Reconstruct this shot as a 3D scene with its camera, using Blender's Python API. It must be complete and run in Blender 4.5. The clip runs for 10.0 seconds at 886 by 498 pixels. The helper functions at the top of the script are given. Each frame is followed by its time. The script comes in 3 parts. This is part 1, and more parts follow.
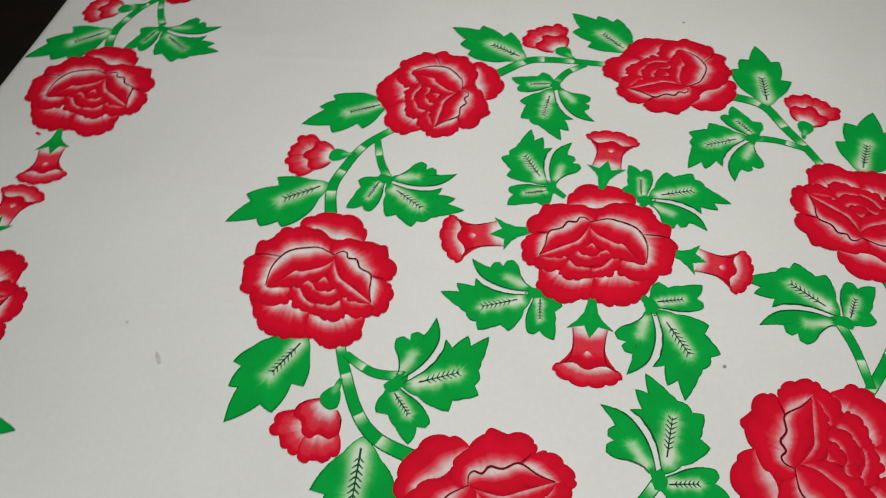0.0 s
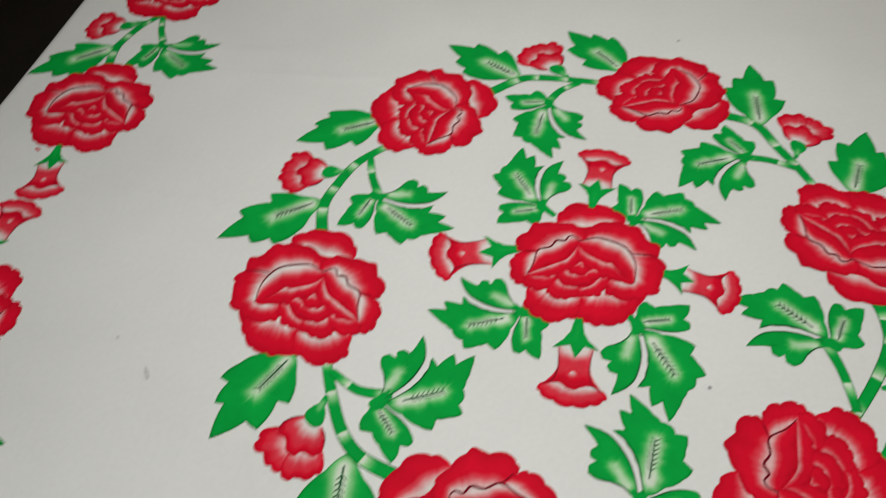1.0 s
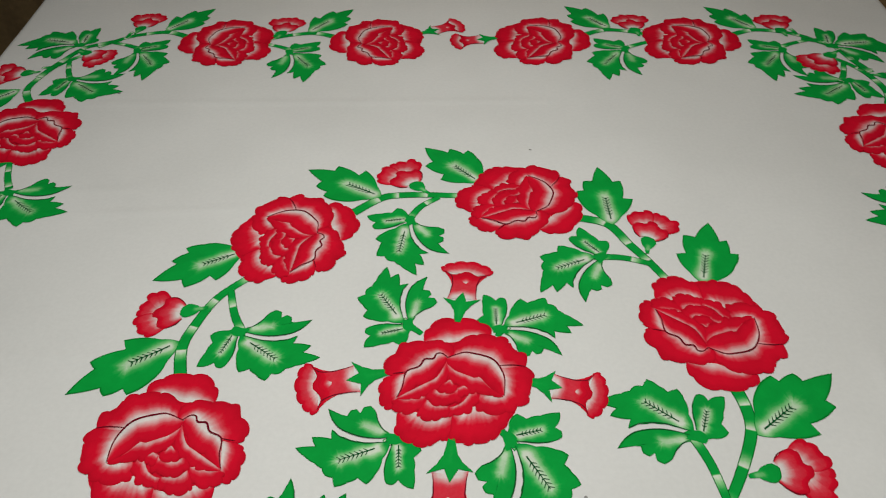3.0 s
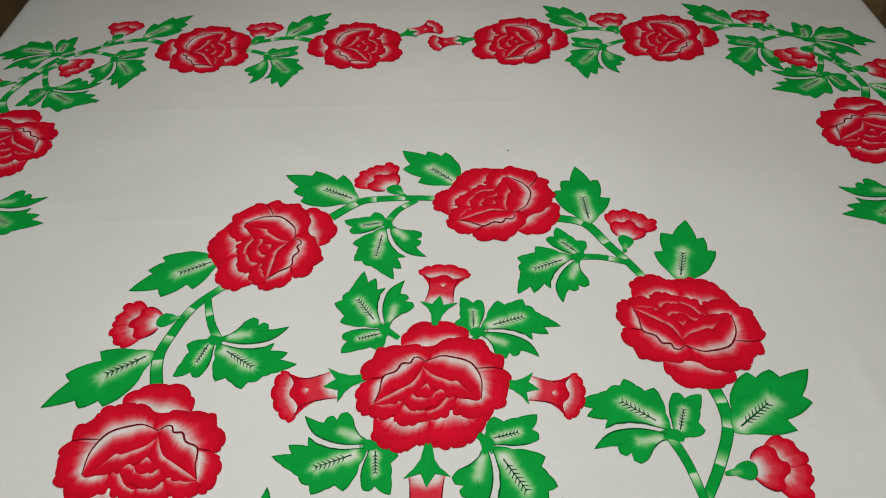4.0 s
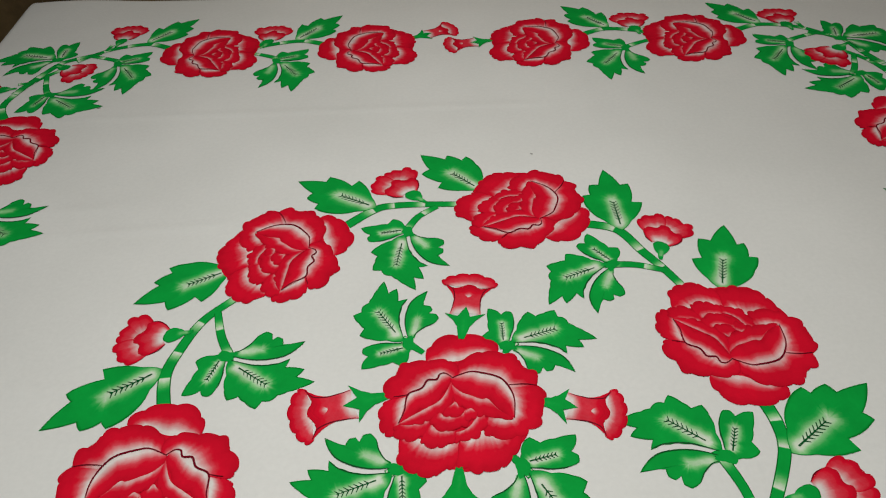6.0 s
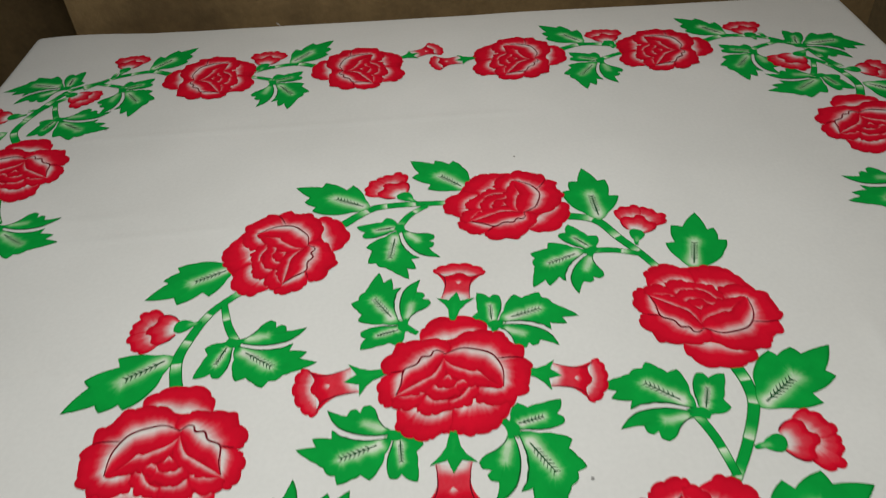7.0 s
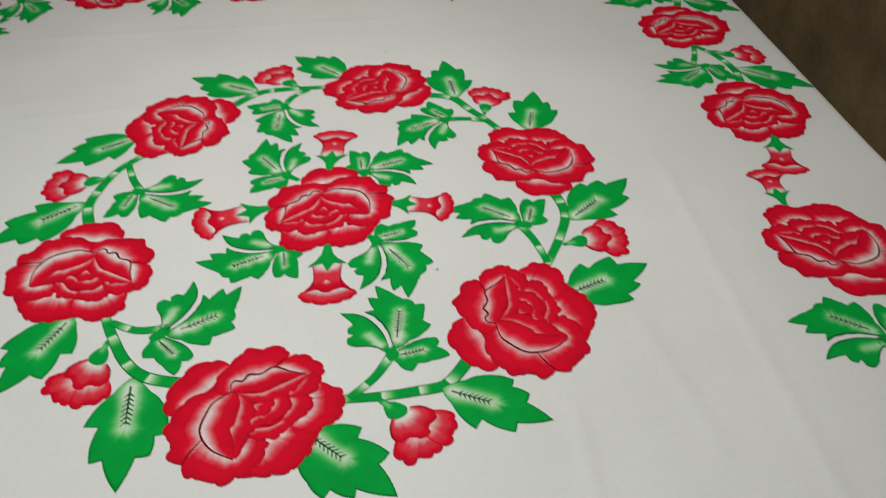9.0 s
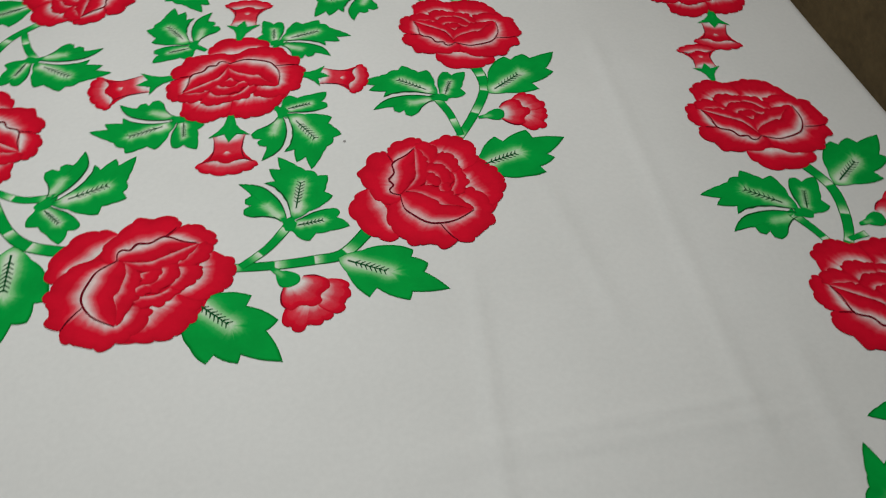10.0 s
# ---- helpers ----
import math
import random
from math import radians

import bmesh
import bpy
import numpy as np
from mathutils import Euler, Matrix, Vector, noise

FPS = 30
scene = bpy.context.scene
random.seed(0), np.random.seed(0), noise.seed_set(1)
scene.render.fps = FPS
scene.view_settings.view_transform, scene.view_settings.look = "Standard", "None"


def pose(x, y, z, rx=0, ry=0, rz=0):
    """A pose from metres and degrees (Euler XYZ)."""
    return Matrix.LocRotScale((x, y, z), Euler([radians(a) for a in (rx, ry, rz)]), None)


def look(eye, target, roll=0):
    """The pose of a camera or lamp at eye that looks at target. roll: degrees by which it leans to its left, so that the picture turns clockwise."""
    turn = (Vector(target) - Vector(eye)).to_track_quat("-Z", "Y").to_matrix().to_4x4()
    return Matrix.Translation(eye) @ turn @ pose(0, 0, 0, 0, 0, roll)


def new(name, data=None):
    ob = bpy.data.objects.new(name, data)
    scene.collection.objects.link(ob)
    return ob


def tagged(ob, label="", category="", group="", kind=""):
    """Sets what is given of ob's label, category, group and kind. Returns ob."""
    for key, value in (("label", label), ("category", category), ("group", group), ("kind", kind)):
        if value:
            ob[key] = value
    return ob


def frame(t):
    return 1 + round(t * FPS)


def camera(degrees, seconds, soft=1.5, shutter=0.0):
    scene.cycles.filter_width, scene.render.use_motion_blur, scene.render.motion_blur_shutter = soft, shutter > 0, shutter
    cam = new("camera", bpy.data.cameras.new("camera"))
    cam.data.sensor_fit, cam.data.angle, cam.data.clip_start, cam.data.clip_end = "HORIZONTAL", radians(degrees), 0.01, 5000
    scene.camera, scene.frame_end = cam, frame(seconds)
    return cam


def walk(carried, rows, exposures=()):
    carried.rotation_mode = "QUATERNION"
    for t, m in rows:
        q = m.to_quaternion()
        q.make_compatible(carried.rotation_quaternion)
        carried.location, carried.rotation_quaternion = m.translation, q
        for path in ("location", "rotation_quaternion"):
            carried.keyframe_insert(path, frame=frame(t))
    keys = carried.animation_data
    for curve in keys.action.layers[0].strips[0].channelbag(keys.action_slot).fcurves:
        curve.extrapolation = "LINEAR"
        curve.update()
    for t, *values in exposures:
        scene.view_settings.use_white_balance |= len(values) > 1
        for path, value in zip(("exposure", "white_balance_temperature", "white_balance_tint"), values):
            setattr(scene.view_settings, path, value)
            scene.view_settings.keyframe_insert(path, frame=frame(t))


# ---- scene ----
cam = camera(61.5, 10.0, soft=1.1, shutter=0.5)
PATH = [
    (0, (-0.0718, -0.6583, 1.2488), (-0.2189, 0.0633, 0.3014), -3.01),
    (0.5, (-0.0710, -0.6659, 1.2503), (-0.2432, 0.0336, 0.2905), -2.12),
    (0.7, (-0.0633, -0.6688, 1.2414), (-0.2229, 0.0363, 0.2836), -1.66),
    (1, (-0.0419, -0.6482, 1.2583), (-0.2112, 0.0822, 0.3214), -3.82),
    (1.2, (-0.0125, -0.6303, 1.2583), (-0.1729, 0.1358, 0.3486), -4.50),
    (1.5, (-0.0175, -0.6145, 1.2713), (-0.1310, 0.2036, 0.4007), -2.17),
    (2, (-0.0104, -0.6061, 1.2714), (-0.0963, 0.2363, 0.4211), -1.33),
    (2.5, (-0.0008, -0.6095, 1.2734), (-0.0648, 0.2506, 0.4390), -1.36),
    (2.8, (0.0166, -0.6093, 1.2732), (-0.0383, 0.2537, 0.4413), -1.95),
    (3, (0.0179, -0.6120, 1.2698), (-0.0185, 0.2495, 0.4353), -1.52),
    (3.2, (0.0279, -0.6086, 1.2702), (-0.0017, 0.2519, 0.4344), -1.84),
    (4.3, (0.0454, -0.6063, 1.2727), (0.0149, 0.2555, 0.4382), -2.56),
    (4.5, (0.0404, -0.6054, 1.2737), (0.0086, 0.2593, 0.4423), -2.19),
    (5, (0.0299, -0.5784, 1.2662), (-0.0301, 0.2631, 0.4128), -4.81),
    (5.2, (0.0283, -0.5620, 1.2653), (-0.0259, 0.2923, 0.4243), -4.97),
    (6.3, (0.0095, -0.5678, 1.2101), (-0.0183, 0.3295, 0.4138), -2.57),
    (6.5, (0.0149, -0.5959, 1.2089), (-0.0173, 0.3255, 0.4409), -3.96),
    (7, (0.0183, -0.6632, 1.2206), (-0.0035, 0.2538, 0.4469), -4.31),
    (7.5, (0.0293, -0.7554, 1.2147), (0.0156, 0.1451, 0.4217), -3.76),
    (8, (0.0346, -0.8248, 1.2156), (0.0651, 0.0836, 0.4321), -2.16),
    (8.5, (0.0484, -0.8913, 1.2183), (0.1171, 0.0150, 0.4349), -1.58),
    (9, (0.0603, -0.9484, 1.2092), (0.1784, -0.0655, 0.4052), 0.17),
    (9.3, (0.0633, -0.9434, 1.1842), (0.2068, -0.0940, 0.3488), 0.99),
    (9.5, (0.0922, -0.9506, 1.1357), (0.2407, -0.1196, 0.2828), -0.07),
    (9.7, (0.1238, -0.9554, 1.1374), (0.2875, -0.1788, 0.2374), 1.16),
    (10, (0.1510, -0.9749, 1.1460), (0.2914, -0.1934, 0.2462), 2.22),
]
walk(cam, [(t, look(eye, target, roll)) for t, eye, target, roll in PATH],
     exposures=[(0, 0.0, 6500, 10), (2.5, -0.03, 6550, 10), (4.5, -0.03, 6600, 10), (7, -0.02, 6550, 10), (9, 0.0, 6500, 10), (9.5, -0.03, 6450, 10), (10, -0.17, 6400, 10)])

# ---- light ----
world = bpy.data.worlds.new("room_gloom")
scene.world = world
world.use_nodes = True
world.node_tree.nodes["Background"].inputs[0].default_value = (0.9, 0.95, 1.0, 1)
world.node_tree.nodes["Background"].inputs[1].default_value = 0.02

# Added unseen area light, fixed overhead in place of the torch beside the camera.
lamp = new("unseen_overhead_light", bpy.data.lights.new("unseen_overhead_light", "AREA"))
lamp.data.shape, lamp.data.size, lamp.data.size_y, lamp.data.energy = "RECTANGLE", 0.30, 1.50, 22.0
lamp.data.color = (0.966, 0.984, 0.932)
lamp.matrix_world = pose(-0.05, -0.18, 2.0)


# ---- materials ----
def material(name, rough=0.8):
    m = bpy.data.materials.new(name)
    m.use_nodes = True
    nt = m.node_tree
    bsdf = nt.nodes["Principled BSDF"]
    bsdf.inputs["Roughness"].default_value = rough
    return m, nt, bsdf


def node(nt, kind, **values):
    n = nt.nodes.new(kind)
    for key, value in values.items():
        n.inputs[key].default_value = value
    return n


def noise_tex(nt, scale, detail=4.0, rough=0.55, stretch=(1, 1, 1)):
    co = nt.nodes.new("ShaderNodeNewGeometry")
    mp = node(nt, "ShaderNodeMapping", Scale=stretch)
    nt.links.new(co.outputs["Position"], mp.inputs["Vector"])
    tex = node(nt, "ShaderNodeTexNoise", Scale=scale, Detail=detail, Roughness=rough)
    nt.links.new(mp.outputs["Vector"], tex.inputs["Vector"])
    return tex.outputs["Fac"]


def ramp(nt, fac, stops):
    r = nt.nodes.new("ShaderNodeValToRGB")
    els = r.color_ramp.elements
    while len(els) < len(stops):
        els.new(0.5)
    for el, (at, col) in zip(els, stops):
        el.position, el.color = at, (*col, 1)
    nt.links.new(fac, r.inputs["Fac"])
    return r.outputs["Color"]


def multiply(nt, a, b, fac=1.0):
    mix = nt.nodes.new("ShaderNodeMix")
    mix.data_type, mix.blend_type = "RGBA", "MULTIPLY"
    mix.inputs["Factor"].default_value = fac
    nt.links.new(a, mix.inputs["A"])
    nt.links.new(b, mix.inputs["B"])
    return mix.outputs["Result"]


def weave_bump(nt, bsdf, strength=0.07):
    """Threads of plain cotton, with a slow unevenness below them."""
    warp = noise_tex(nt, 90, 2, 0.6, (14, 1, 1))
    weft = noise_tex(nt, 90, 2, 0.6, (1, 14, 1))
    slow = noise_tex(nt, 9, 3, 0.5)
    add = nt.nodes.new("ShaderNodeMath")
    add.operation = "ADD"
    nt.links.new(warp, add.inputs[0])
    nt.links.new(weft, add.inputs[1])
    b1 = node(nt, "ShaderNodeBump", Strength=strength, Distance=0.0006)
    nt.links.new(add.outputs[0], b1.inputs["Height"])
    b2 = node(nt, "ShaderNodeBump", Strength=0.25, Distance=0.006)
    nt.links.new(slow, b2.inputs["Height"])
    nt.links.new(b1.outputs["Normal"], b2.inputs["Normal"])
    nt.links.new(b2.outputs["Normal"], bsdf.inputs["Normal"])


def cotton_material():
    m, nt, bsdf = material("white_cotton", 0.75)
    big = ramp(nt, noise_tex(nt, 3.5, 4), [(0.3, (0.700, 0.694, 0.685)), (0.7, (0.760, 0.754, 0.747))])
    fine = ramp(nt, noise_tex(nt, 160, 2), [(0.25, (0.95, 0.95, 0.95)), (0.75, (1, 1, 1))])
    nt.links.new(multiply(nt, big, fine), bsdf.inputs["Base Color"])
    bsdf.inputs["Specular IOR Level"].default_value = 0.25
    weave_bump(nt, bsdf)
    return m


def print_material(name, stops):
    """Dye on cotton: the tone attribute runs from full dye (0) to bare cloth (1)."""
    m, nt, bsdf = material(name, 0.7)
    at = nt.nodes.new("ShaderNodeAttribute")
    at.attribute_name = "tone"
    grain = noise_tex(nt, 220, 3, 0.7)
    mul = node(nt, "ShaderNodeMath")
    mul.operation = "MULTIPLY_ADD"
    nt.links.new(grain, mul.inputs[0])
    mul.inputs[1].default_value = 0.14
    nt.links.new(at.outputs["Fac"], mul.inputs[2])
    sub = node(nt, "ShaderNodeMath")
    sub.operation = "SUBTRACT"
    nt.links.new(mul.outputs[0], sub.inputs[0])
    sub.inputs[1].default_value = 0.07
    col = ramp(nt, sub.outputs[0], stops)
    patch = ramp(nt, noise_tex(nt, 28, 3), [(0.3, (0.84, 0.84, 0.84)), (0.7, (1, 1, 1))])
    nt.links.new(multiply(nt, col, patch), bsdf.inputs["Base Color"])
    bsdf.inputs["Specular IOR Level"].default_value = 0.04
    weave_bump(nt, bsdf, 0.05)
    return m


COTTON = cotton_material()
RED = print_material("red_dye", [(0.0, (0.22, 0.002, 0.009)), (0.11, (0.53, 0.003, 0.018)), (0.42, (0.72, 0.005, 0.027)),
                                 (0.60, (0.74, 0.07, 0.10)), (0.80, (0.76, 0.36, 0.37)), (1.0, (0.80, 0.75, 0.73))])
GREEN = print_material("green_dye", [(0.0, (0.001, 0.09, 0.012)), (0.11, (0.001, 0.27, 0.034)), (0.42, (0.002, 0.37, 0.054)),
                                     (0.55, (0.03, 0.42, 0.085)), (0.75, (0.27, 0.62, 0.27)), (0.90, (0.62, 0.75, 0.57)), (1.0, (0.77, 0.78, 0.72))])


def plain_material(name, dark, light, scale, rough=0.8, bump=0.3):
    m, nt, bsdf = material(name, rough)
    big = ramp(nt, noise_tex(nt, scale, 6, 0.6), [(0.3, dark), (0.7, light)])
    fine = ramp(nt, noise_tex(nt, scale * 25, 4), [(0.3, (0.8, 0.8, 0.8)), (0.7, (1, 1, 1))])
    nt.links.new(multiply(nt, big, fine), bsdf.inputs["Base Color"])
    b = node(nt, "ShaderNodeBump", Strength=bump, Distance=0.01)
    nt.links.new(noise_tex(nt, scale * 8, 5), b.inputs["Height"])
    nt.links.new(b.outputs["Normal"], bsdf.inputs["Normal"])
    return m


DARK_LINE = print_material("dark_outline_dye", [(0.0, (0.15, 0.004, 0.014)), (1.0, (0.24, 0.008, 0.022))])
DARK_VEIN = print_material("dark_green_dye", [(0.0, (0.006, 0.085, 0.022)), (1.0, (0.014, 0.13, 0.036))])
SPECK = plain_material("grey_speck", (0.24, 0.23, 0.23), (0.34, 0.33, 0.32), 200, 0.8, 0.0)
STAIN = plain_material("grey_stain", (0.50, 0.48, 0.47), (0.66, 0.645, 0.63), 200, 0.8, 0.0)


def plaster_material(name, dark, light):
    """Old brown plaster: blotches, runs of damp down the wall and pale scuffs."""
    m, nt, bsdf = material(name, 0.85)
    big = ramp(nt, noise_tex(nt, 3.2, 6, 0.6), [(0.3, dark), (0.7, light)])
    runs = ramp(nt, noise_tex(nt, 5.0, 5, 0.6, (1.3, 1.3, 0.5)), [(0.3, (0.74, 0.72, 0.70)), (0.7, (1.15, 1.13, 1.08))])
    fine = ramp(nt, noise_tex(nt, 70, 4), [(0.3, (0.82, 0.82, 0.82)), (0.7, (1, 1, 1))])
    nt.links.new(multiply(nt, multiply(nt, big, runs), fine), bsdf.inputs["Base Color"])
    b = node(nt, "ShaderNodeBump", Strength=0.35, Distance=0.01)
    nt.links.new(noise_tex(nt, 26, 5), b.inputs["Height"])
    nt.links.new(b.outputs["Normal"], bsdf.inputs["Normal"])
    return m


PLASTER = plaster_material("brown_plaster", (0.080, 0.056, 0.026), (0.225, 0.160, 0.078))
# the same brown plaster, lighter, for the north wall and the set-back walls
LIGHTER_PLASTER = plaster_material("lighter_brown_plaster", (0.185, 0.120, 0.053), (0.340, 0.228, 0.106))
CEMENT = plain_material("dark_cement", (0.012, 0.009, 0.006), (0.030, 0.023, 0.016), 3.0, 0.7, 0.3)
LIME = plain_material("grey_limewash", (0.30, 0.28, 0.25), (0.38, 0.36, 0.33), 2.0, 0.9, 0.2)
TICKING = plain_material("mattress_ticking", (0.45, 0.42, 0.38), (0.55, 0.52, 0.47), 12, 0.9, 0.2)
WOOD = plain_material("dark_wood", (0.07, 0.04, 0.02), (0.12, 0.07, 0.04), 6, 0.5, 0.2)


# ---- building helpers ----
def mesh_object(name, verts, faces, mat, parent=None, tones=None, smooth=True):
    me = bpy.data.meshes.new(name)
    me.from_pydata(verts, [], faces)
    me.materials.append(mat)
    if tones is not None:
        me.attributes.new("tone", "FLOAT", "POINT").data.foreach_set("value", tones)
    if smooth:
        me.polygons.foreach_set("use_smooth", [True] * len(me.polygons))
    ob = new(name, me)
    ob.parent = parent
    return ob


def block(name, lo, hi, mat, bevel=0.0, parent=None):
    bm = bmesh.new()
    size = [b - a for a, b in zip(lo, hi)]
    mid = [(a + b) / 2 for a, b in zip(lo, hi)]
    bmesh.ops.create_cube(bm, size=1, matrix=Matrix.LocRotScale(mid, None, size))
    if bevel:
        bmesh.ops.bevel(bm, geom=bm.edges[:], offset=bevel, segments=4, affect="EDGES", profile=0.5)
    me = bpy.data.meshes.new(name)
    bm.to_mesh(me)
    bm.free()
    me.materials.append(mat)
    ob = new(name, me)
    ob.parent = parent
    return ob


# ---- room ----
def structure(ob, label, category):
    return tagged(ob, label, category, kind="structure")


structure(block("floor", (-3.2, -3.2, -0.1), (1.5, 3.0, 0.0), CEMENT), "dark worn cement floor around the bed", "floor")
structure(block("wall_north", (-0.90, 1.135, 0.0), (1.5, 1.335, 2.7), LIGHTER_PLASTER), "stained brown plaster wall behind the bed", "wall")
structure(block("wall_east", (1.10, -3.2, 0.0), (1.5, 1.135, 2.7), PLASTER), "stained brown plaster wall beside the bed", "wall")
structure(block("wall_west", (-3.4, -3.2, 0.0), (-3.2, 3.2, 2.7), LIME), "plain limewashed wall", "wall")
structure(block("wall_south", (-3.2, -3.4, 0.0), (1.5, -3.2, 2.7), LIME), "plain limewashed wall", "wall")
structure(block("wall_recess", (-3.2, 1.46, 0.0), (-0.70, 1.66, 2.7), LIGHTER_PLASTER), "stained brown plaster wall set back beside the bed", "wall")
structure(block("wall_recess_side", (-0.90, 1.335, 0.0), (-0.70, 1.46, 2.7), LIGHTER_PLASTER), "stained brown plaster corner of the set-back wall", "wall")
structure(block("ceiling", (-3.4, -3.4, 2.7), (1.5, 3.2, 2.8), LIME), "plain limewashed ceiling", "ceiling")

# ---- bed ----
BED = dict(x0=-0.928, x1=0.906, y0=-1.14, y1=1.043, top=0.5)
bed = tagged(block("wooden_bed", (-0.91, -1.12, 0.0), (0.89, 1.02, 0.26), WOOD, 0.01), "dark wooden bed base on the cement floor", "bed")
mattress = tagged(block("mattress", (-0.925, -1.14, 0.26), (0.90, 1.028, 0.4935), TICKING, 0.03), "thick mattress covered by a printed bed sheet", "mattress")


def crease(x, y, ax, ay, bx, by, height, width):
    """The height of a soft ironed-in crease along a line."""
    dx, dy = bx - ax, by - ay
    n = math.hypot(dx, dy)
    s = ((x - ax) * dx + (y - ay) * dy) / (n * n)
    d = ((x - ax) * dy - (y - ay) * dx) / n
    end = max(0.0, -s, s - 1) * n
    return height * math.exp(-(d / width) ** 2 - (end / 0.05) ** 2)


CREASES = [(0.276, -0.50, 0.261, -0.76, 0.0022, 0.010), (0.543, -0.05, 0.526, -0.66, 0.0013, 0.011), (0.25, -0.662, 0.50, -0.648, 0.0017, 0.008),
           (0.26, -0.677, 0.53, -0.669, 0.0014, 0.007), (-0.66, 0.575, 0.12, 0.580, 0.0009, 0.008), (-0.62, -0.02, -0.40, -0.03, 0.0014, 0.010),
           (-0.86, 0.30, -0.55, 0.32, 0.0010, 0.012), (-0.53, 0.262, -0.38, 0.270, 0.0012, 0.008), (0.02, -0.50, 0.02, -0.85, 0.0010, 0.012),
           (0.40, -0.36, 0.42, -0.50, 0.0014, 0.012), (0.60, -0.62, 0.585, -0.86, 0.0012, 0.012)]


def relief(x, y):
    h = 0.0016 * noise.noise((x * 3.1, y * 3.1, 0.3)) + 0.0007 * noise.noise((x * 9.0, y * 9.0, 4.0))
    for c in CREASES:
        h += 1.4 * crease(x, y, *c)
    return h


def sheet_point(u, v):
    """Where a point of the cloth, u across and v along the bed, lies when it is draped over the mattress."""
    r = 0.016
    x0 = BED["x0"] - 0.03 * min(1, max(0, (v - 0.15) / 0.9)) ** 2
    x1 = BED["x1"] + 0.020 * max(0, v)
    y1 = BED["y1"] - 0.014 * u - 0.017 * max(0, u - 0.25) + 0.022 * math.exp(-((u + 0.86) / 0.15) ** 2)
    cx, cy = min(max(u, x0), x1), min(max(v, BED["y0"]), y1)
    du, dv = u - cx, v - cy
    d = math.hypot(du, dv)
    z = BED["top"] + relief(cx, cy)
    if d < 1e-9:
        return cx, cy, z
    if d < r * math.pi / 2:
        out, drop = r * math.sin(d / r), r * (1 - math.cos(d / r))
    else:
        out, drop = r + 0.012 * math.sin((u + v) * 30) * min(1, (d - r) * 4), r + d - r * math.pi / 2
    return cx + du / d * out, cy + dv / d * out, z - drop


def bed_sheet():
    nu, nv = 360, 410
    us = [-1.30 + 2.58 * i / nu for i in range(nu + 1)]
    vs = [-1.54 + 2.93 * j / nv for j in range(nv + 1)]
    # the cloth hangs less at the wall
    verts = [sheet_point(u, min(v, 1.38)) for v in vs for u in us]
    faces = [(j * (nu + 1) + i, j * (nu + 1) + i + 1, (j + 1) * (nu + 1) + i + 1, (j + 1) * (nu + 1) + i) for j in range(nv) for i in range(nu)]
    return mesh_object("bed_sheet", verts, faces, COTTON)


sheet = tagged(bed_sheet(), "white cotton bed sheet printed with red roses and green leaves", "bed sheet")


# ---- the print ----
class Frame:
    """A place on the sheet for a motif: origin, turn in degrees, size, mirrored or not."""

    def __init__(self, x, y, turn=0.0, size=1.0, mirror=False):
        self.x, self.y, self.turn, self.size, self.mirror = x, y, turn, size, mirror

    def __call__(self, p):
        a, b = p[0] * self.size * (-1 if self.mirror else 1), p[1] * self.size
        c, s = math.cos(radians(self.turn)), math.sin(radians(self.turn))
        return self.x + a * c - b * s, self.y + a * s + b * c

    def toward(self, base, tip, mirror=False):
        """The frame of a motif that grows from base to tip, both in this frame."""
        (x, y), (tx, ty) = self(base), self(tip)
        return Frame(x, y, math.degrees(math.atan2(x - tx, ty - y)), math.hypot(tx - x, ty - y), self.mirror != mirror)


def curve_at(points, s):
    """A smooth curve through the points, s from 0 to 1."""
    n = len(points) - 1
    k = min(int(s * n), n - 1)
    f = s * n - k
    p = [points[min(max(k + i, 0), n)] for i in (-1, 0, 1, 2)]
    return tuple(0.5 * (2 * p[1][a] + (p[2][a] - p[0][a]) * f + (2 * p[0][a] - 5 * p[1][a] + 4 * p[2][a] - p[3][a]) * f * f
                        + (3 * p[1][a] - p[0][a] - 3 * p[2][a] + p[3][a]) * f ** 3) for a in (0, 1))


LIFT = 0.0006


def lay(name, points, faces, tones, mat, fr, layer, parent):
    """Lays a flat piece of print on the cloth, some layers up."""
    flip = fr.mirror
    verts = []
    for p in points:
        x, y = fr(p)
        verts.append((x, y, BED["top"] + relief(x, y) + LIFT + 0.00007 * layer))
    if flip:
        faces = [tuple(reversed(f)) for f in faces]
    ob = mesh_object(name, verts, faces, mat, parent, tones)
    up = sum(p.normal.z for p in ob.data.polygons)
    if up < 0:
        ob.data.flip_normals()
    return ob


